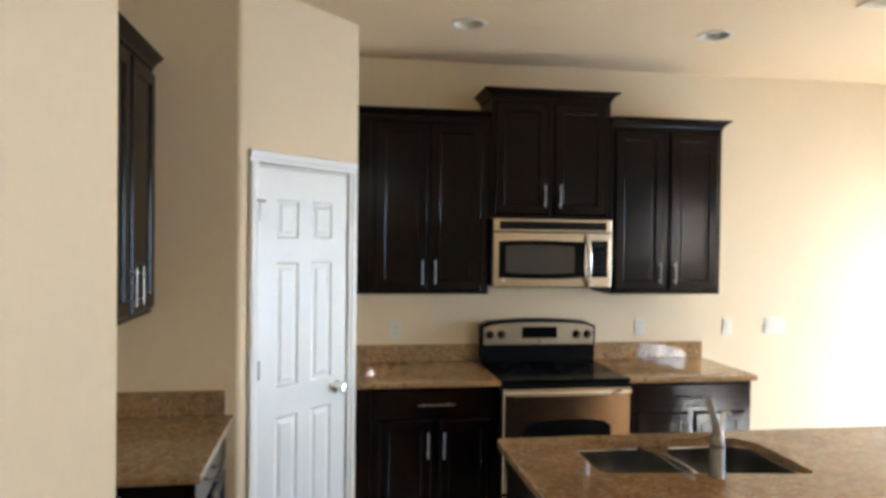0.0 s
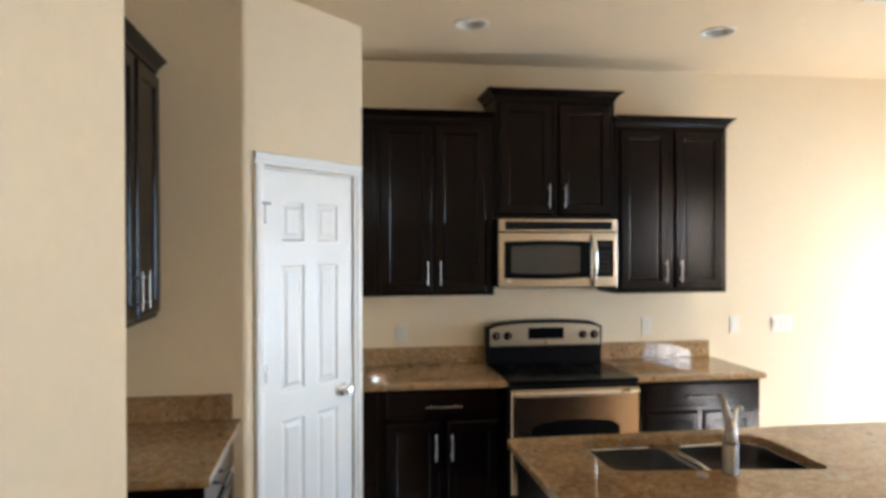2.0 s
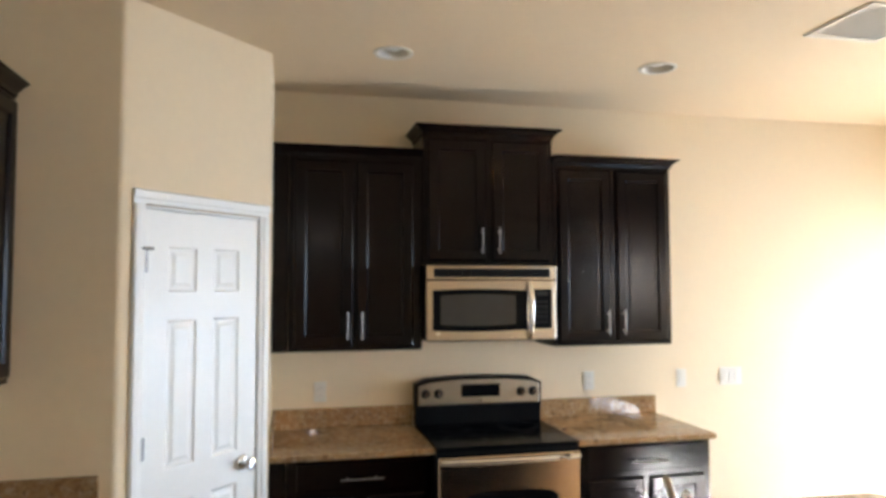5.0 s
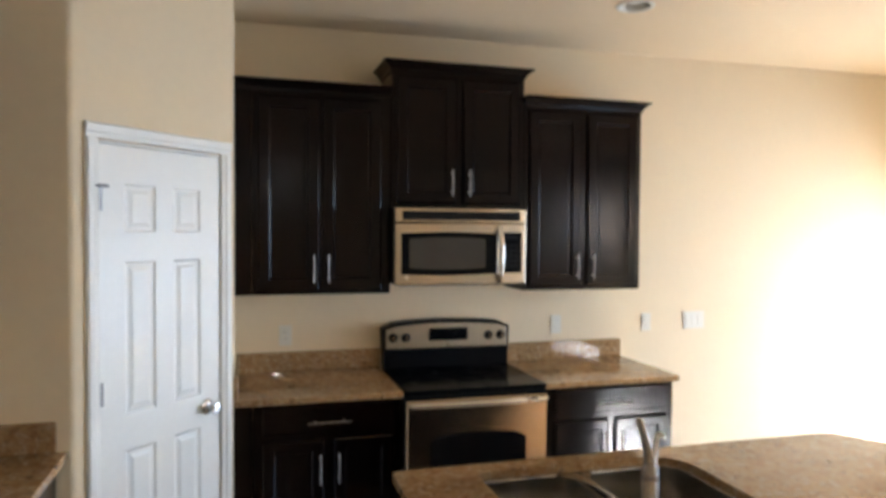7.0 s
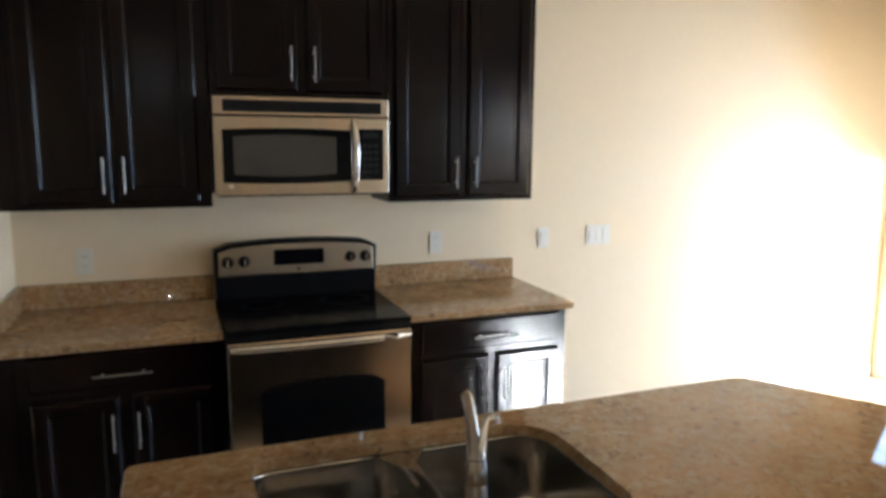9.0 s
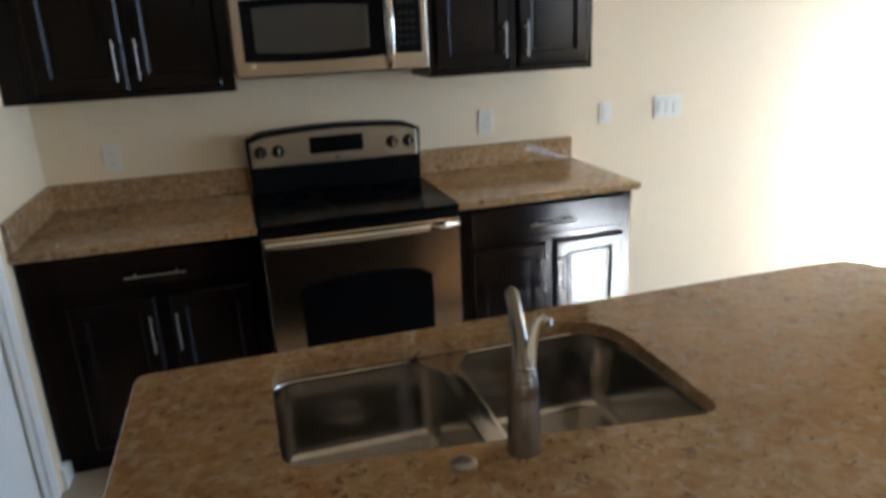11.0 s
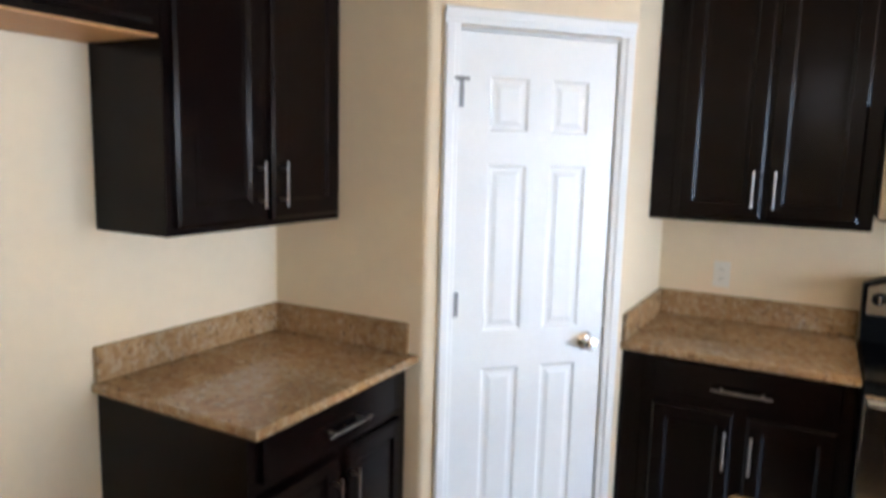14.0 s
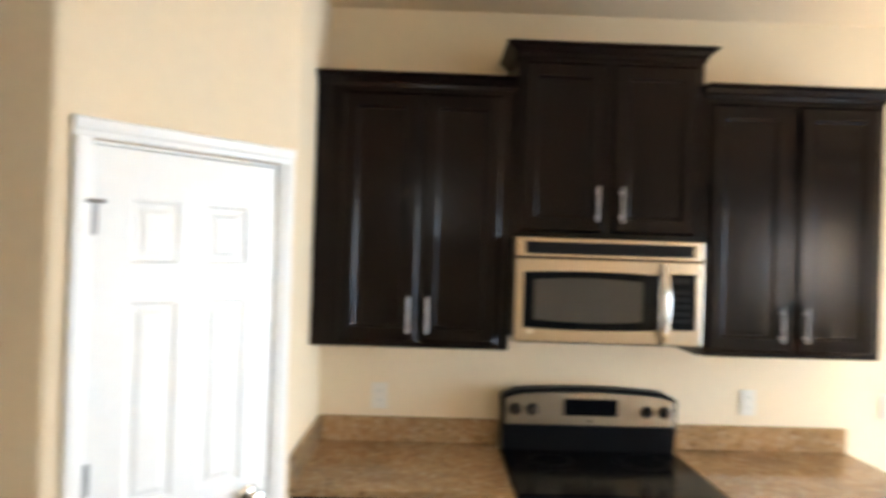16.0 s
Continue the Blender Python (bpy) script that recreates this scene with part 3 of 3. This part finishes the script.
part("disc", lathe(((0.021, 0.0), (0.021, 0.003), (0.017, 0.006), (0.008, 0.007), (0.001, 0.007))), NICKEL, hole_cap, "", True)

# ---- papers on the island ----
sheet = thing("paper_sheet", pose(-0.27, -2.50, 0.9145, 0, 0, -3), "white printed paper lying on the granite island", "paper")
part("page", box(0, 0.216, -0.28, 0, 0, 0.0012), PAPER, sheet)
part("heading", box(0.02, 0.196, -0.022, -0.008, 0.0012, 0.0018), INK, sheet, "grey printed heading bar")
part("picture", box(0.085, 0.15, -0.12, -0.075, 0.0012, 0.0018), INK, sheet, "small grey printed picture")

# ---- range ----
rng = thing("range", pose(0, 0, 0), "stainless freestanding electric range with black glass top", "range")
part("body", box(-0.378, 0.378, -0.645, -0.02, 0.02, 0.895, 0.003, 1), BLACK, rng)
part("cooktop", box(-0.380, 0.380, -0.668, -0.055, 0.8955, 0.918, 0.006), BLACKG, rng, "black glass cooktop")
bm = bmesh.new()
rings = []
for y in (-0.10, -0.018):
    pts = [(-0.375, y, 0.918), (0.375, y, 0.918), (0.382, y, 1.10)]
    for k in range(13):
        a = k / 12
        x = 0.382 - 0.764 * a
        edge = min(1.0, min(a, 1 - a) / 0.06)
        pts.append((x, y, 1.148 + 0.02 * edge + 0.022 * (1 - (2 * a - 1) ** 2)))
    pts.append((-0.382, y, 1.10))
    rings.append(pts)
guard = part("backguard", loft(bm, rings), BLACK, rng, "black arched backguard")
bm = bmesh.new()
rings = []
for y, ins in ((-0.1005, 0.0), (-0.106, 0.001), (-0.109, 0.005)):
    pts = [(-0.366 + ins, y, 1.028 + ins), (0.366 - ins, y, 1.028 + ins)]
    for k in range(13):
        a = k / 12
        edge = min(1.0, min(a, 1 - a) / 0.05)
        pts.append((0.366 - ins - (0.732 - 2 * ins) * a, y, 1.140 + 0.014 * edge + 0.022 * (1 - (2 * a - 1) ** 2) - ins))
    rings.append(pts)
face = part("control_panel", loft(bm, rings), PANELST, guard, "stainless control panel")
part("display", box(-0.115, 0.12, -0.1115, -0.107, 1.072, 1.145, 0.004), BLACKG, guard, "black clock display")
part("badge", lathe(((0.007, 0.0), (0.007, 0.003), (0.001, 0.003)), 16, "y"), CHROME, guard, m=pose(0.0, -0.109, 1.05))
for x in (-0.325, -0.25, 0.25, 0.325):
    k = part("control_knob", lathe(((0.027, 0.0), (0.026, 0.006), (0.020, 0.008), (0.018, 0.026), (0.016, 0.028), (0.001, 0.028)), 20, "y"), BLACK, guard, "black control knob", True, pose(x, -0.109, 1.095))
    part("grip", box(-0.004, 0.004, -0.034, -0.026, -0.018, 0.018, 0.002, 1), STEEL, k)
bm = bmesh.new()
rings = []
for y, ins in ((-0.646, 0.0), (-0.676, 0.0), (-0.684, 0.006)):
    rings.append([(-0.374 + ins, y, 0.285 + ins), (0.374 - ins, y, 0.285 + ins), (0.374 - ins, y, 0.868 - ins), (-0.374 + ins, y, 0.868 - ins)])
oven = part("oven_door", loft(bm, rings), STEEL, rng, "stainless oven door")
rings = []
for y, ins in ((-0.684, -0.003), (-0.6875, 0.0), (-0.688, 0.004)):
    pts = [(-0.252 + ins, y, 0.43 + ins), (0.252 - ins, y, 0.43 + ins)]
    for k in range(13):
        a = k / 12
        edge = min(1.0, min(a, 1 - a) / 0.07)
        pts.append((0.252 - ins - (0.504 - 2 * ins) * a, y, 0.655 + 0.02 * edge ** 0.5 + 0.022 * (1 - (2 * a - 1) ** 2) - ins))
    rings.append(pts)
part("oven_window", loft(bmesh.new(), rings), BLACKG, oven, "arched black glass oven window")
bar = [(-0.362 + 0.724 * k / 12, -0.70 - 0.022 * (1 - (2 * k / 12 - 1) ** 2), 0.852) for k in range(13)]
hb = part("oven_handle", tube(bar, [0.013] + [0.0165] * 11 + [0.013], 14), CHROME, oven, "bowed stainless bar handle", True)
for x in (-0.35, 0.35):
    part("bracket", box(x - 0.014, x + 0.014, -0.705, -0.683, 0.84, 0.864, 0.003, 1), STEEL, hb)
part("storage_drawer", box(-0.374, 0.374, -0.682, -0.646, 0.075, 0.272, 0.006), STEEL, rng, "stainless storage drawer")
part("kick_plate", box(-0.36, 0.36, -0.63, -0.60, 0.0, 0.07), BLACK, rng)
for x, y, r in ((-0.19, -0.50, 0.11), (0.19, -0.50, 0.085), (-0.19, -0.24, 0.085), (0.19, -0.24, 0.11)):
    ringm = bmesh.new()
    circ = lambda q, z: [(x + q * math.cos(2 * math.pi * i / 32), y + q * math.sin(2 * math.pi * i / 32), z) for i in range(32)]
    loft(ringm, [circ(r, 0.9181), circ(r, 0.9184), circ(r - 0.003, 0.9184), circ(r - 0.003, 0.9181)], (False, False))
    part("burner_ring", ringm, BLACK, rng, "grey printed burner ring")

# ---- microwave ----
mw = thing("microwave", pose(0, 0, 1.42), "stainless over-the-range microwave with black window", "microwave")
part("body", box(-0.378, 0.36, -0.37, -0.003, 0.004, 0.41, 0.003, 1), BLACK, mw)
MH = 0.411
front = part("front_panel", box(-0.38, 0.362, -0.40, -0.37, 0.0, 0.330, 0.006), MWSTEEL, mw, "stainless door front")
vent = part("vent_panel", box(-0.38, 0.362, -0.40, -0.37, 0.3325, MH, 0.005), MWSTEEL, mw, "stainless vent strip")
part("grille", box(-0.338, 0.325, -0.4025, -0.399, 0.347, 0.395, 0.003, 1), BLACK, vent, "black louvred grille")
for k in range(5):
    part("louvre", box(-0.333, 0.32, -0.405, -0.4022, 0.350 + 0.009 * k, 0.354 + 0.009 * k), KEYPL, vent)


def bowed(x0, x1, z0, z1, bow, y, t):
    rings = []
    for yy, ins in ((y, 0.0), (y - t, 0.001), (y - t - 0.0006, 0.004)):
        pts = []
        for k in range(11):
            a = k / 10
            pts.append((x0 + ins + (x1 - x0 - 2 * ins) * a, yy, z0 + ins - bow * (1 - (2 * a - 1) ** 2)))
        for k in range(11):
            a = 1 - k / 10
            pts.append((x0 + ins + (x1 - x0 - 2 * ins) * a, yy, z1 - ins + bow * (1 - (2 * a - 1) ** 2)))
        rings.append(pts)
    return loft(bmesh.new(), rings)


wf = part("window_surround", bowed(-0.345, 0.192, 0.058, 0.275, 0.008, -0.399, 0.003), BLACKG, front, "black glass window surround")
part("window", bowed(-0.302, 0.125, 0.09, 0.246, 0.010, -0.4025, 0.0015), GREYG, wf, "grey meshed window")
cp = part("keypad", box(0.218, 0.335, -0.4025, -0.399, 0.062, 0.282, 0.004), BLACKG, front, "black keypad panel")
part("readout", box(0.242, 0.312, -0.4035, -0.4022, 0.245, 0.268), KEYPL, cp)
for i in range(3):
    for j in range(5):
        part("key", box(0.242 + 0.026 * i, 0.260 + 0.026 * i, -0.4034, -0.4022, 0.09 + 0.028 * j, 0.106 + 0.028 * j), KEYPL, cp)
pull = [(0.202, -0.405 - 0.05 * math.sin(math.pi * k / 10) ** 0.6, 0.010 + 0.305 * k / 10) for k in range(11)]
part("pull_handle", tube(pull, [0.011] + [0.0145] * 9 + [0.011], 14), CHROME, front, "bowed vertical steel handle", True)
part("badge", lathe(((0.010, 0.0), (0.010, 0.003), (0.001, 0.0035)), 18, "y"), CHROME, front, m=pose(-0.315, -0.40, 0.042))
part("underside", box(-0.36, 0.345, -0.38, -0.03, -0.004, 0.004), DARKPL, mw)


# ---- outlets and switches ----
def wall_plate(name, m, gangs, kind, label):
    w = 0.07 + 0.046 * (gangs - 1)
    t = thing(name, m, label, "wall plate", "wall plates")
    part("plate", box(-w / 2, w / 2, -0.006, -0.0005, -0.0575, 0.0575, 0.0025), PLASTIC, t)
    for g in range(gangs):
        x = (g - (gangs - 1) / 2) * 0.046
        if kind == "outlet":
            for z in (-0.021, 0.021):
                s = part("socket", box(x - 0.017, x + 0.017, -0.0085, -0.006, z - 0.0145, z + 0.0145, 0.002, 1), PLASTIC, t)
                for dx in (-0.006, 0.006):
                    part("slot", box(x + dx - 0.001, x + dx + 0.001, -0.0088, -0.0084, z - 0.002, z + 0.007), DARKPL, s)
        else:
            part("rocker", box(x - 0.0165, x + 0.0165, -0.0095, -0.006, -0.033, 0.033, 0.002, 1), PLASTIC, t)
    return t


wall_plate("outlet", pose(-0.92, 0, 1.115), 1, "outlet", "white duplex outlet above the granite backsplash")
wall_plate("outlet", pose(0.735, 0, 1.128), 1, "outlet", "white duplex outlet above the granite backsplash")
wall_plate("light_switch", pose(1.375, 0, 1.125), 1, "switch", "white single rocker switch on cream wall")
wall_plate("light_switch", pose(1.735, 0, 1.128), 3, "switch", "white triple rocker switch on cream wall")
wall_plate("light_switch", pose(-1.762, -2.935, 1.09, 0, 0, 90), 3, "switch", "white rocker switches at the wall end")


# ---- ceiling ----
def recessed_lamp(x, y):
    t = thing("recessed_light", pose(x, y, CEILING), "white recessed ceiling downlight, switched off", "ceiling light", "recessed ceiling lights")
    part("trim_ring", lathe(((0.098, -0.0005), (0.097, -0.005), (0.086, -0.007), (0.077, -0.004), (0.0755, 0.004)), 32, "z", (False, False)), PLASTIC, t, "white trim ring", True)
    bm = bmesh.new()
    circ = lambda q, z: [(q * math.cos(2 * math.pi * k / 32), q * math.sin(2 * math.pi * k / 32), z) for k in range(32)]
    loft(bm, [circ(0.0755, 0.002), circ(0.072, 0.05), circ(0.066, 0.12), circ(0.03, 0.125)], (False, True))
    part("baffle", bm, BAFFLE, t, "grey inner baffle", True)
    part("bulb", lathe(((0.02, 0.12), (0.028, 0.09), (0.050, 0.045), (0.052, 0.030), (0.040, 0.020), (0.002, 0.016)), 24), LAMPGL, t, "unlit frosted reflector bulb", True)
    return t


for lamp_x, lamp_y in LAMPS:
    recessed_lamp(lamp_x, lamp_y)
vent_t = thing("ceiling_vent", pose(1.33, -1.62, CEILING), "white louvred air vent in the ceiling", "vent")
bm = bmesh.new()
for x0, x1, y0, y1 in ((-0.19, -0.165, -0.19, 0.19), (0.165, 0.19, -0.19, 0.19), (-0.165, 0.165, -0.19, -0.165), (-0.165, 0.165, 0.165, 0.19)):
    add_box(bm, x0, x1, y0, y1, -0.010, -0.0005, 0.002, 1)
part("frame", bm, PLASTIC, vent_t)
part("backing", box(-0.165, 0.165, -0.165, 0.165, -0.002, -0.0006), PLASTIC, vent_t)
for k in range(11):
    part("slat", box(-0.165, 0.165, -0.012, 0.012, -0.001, 0.001), PLASTIC, vent_t, m=pose(0, -0.15 + 0.03 * k, -0.007, 12))

# ---- floor tiles ----
TS, JX, JY = 0.4572, -1.246, -0.93
tile_mesh = bpy.data.meshes.new("tile")
bm = box(-TS / 2 + 0.0025, TS / 2 - 0.0025, -TS / 2 + 0.0025, TS / 2 - 0.0025, -0.006, 0.0, 0.0015, 1)
bm.to_mesh(tile_mesh)
bm.free()
tile_mesh.materials.append(TILE)
floor_ob = bpy.data.objects["floor"]
for i in range(-3, 12):
    for j in range(-18, 3):
        x, y = JX + TS * (i + 0.5), JY + TS * (j + 0.5)
        if -2.6 < x < 4.2 and -7.1 < y < 0.1:
            t = new("tile", tile_mesh)
            t.parent = floor_ob
            t.location = (x, y, 0)
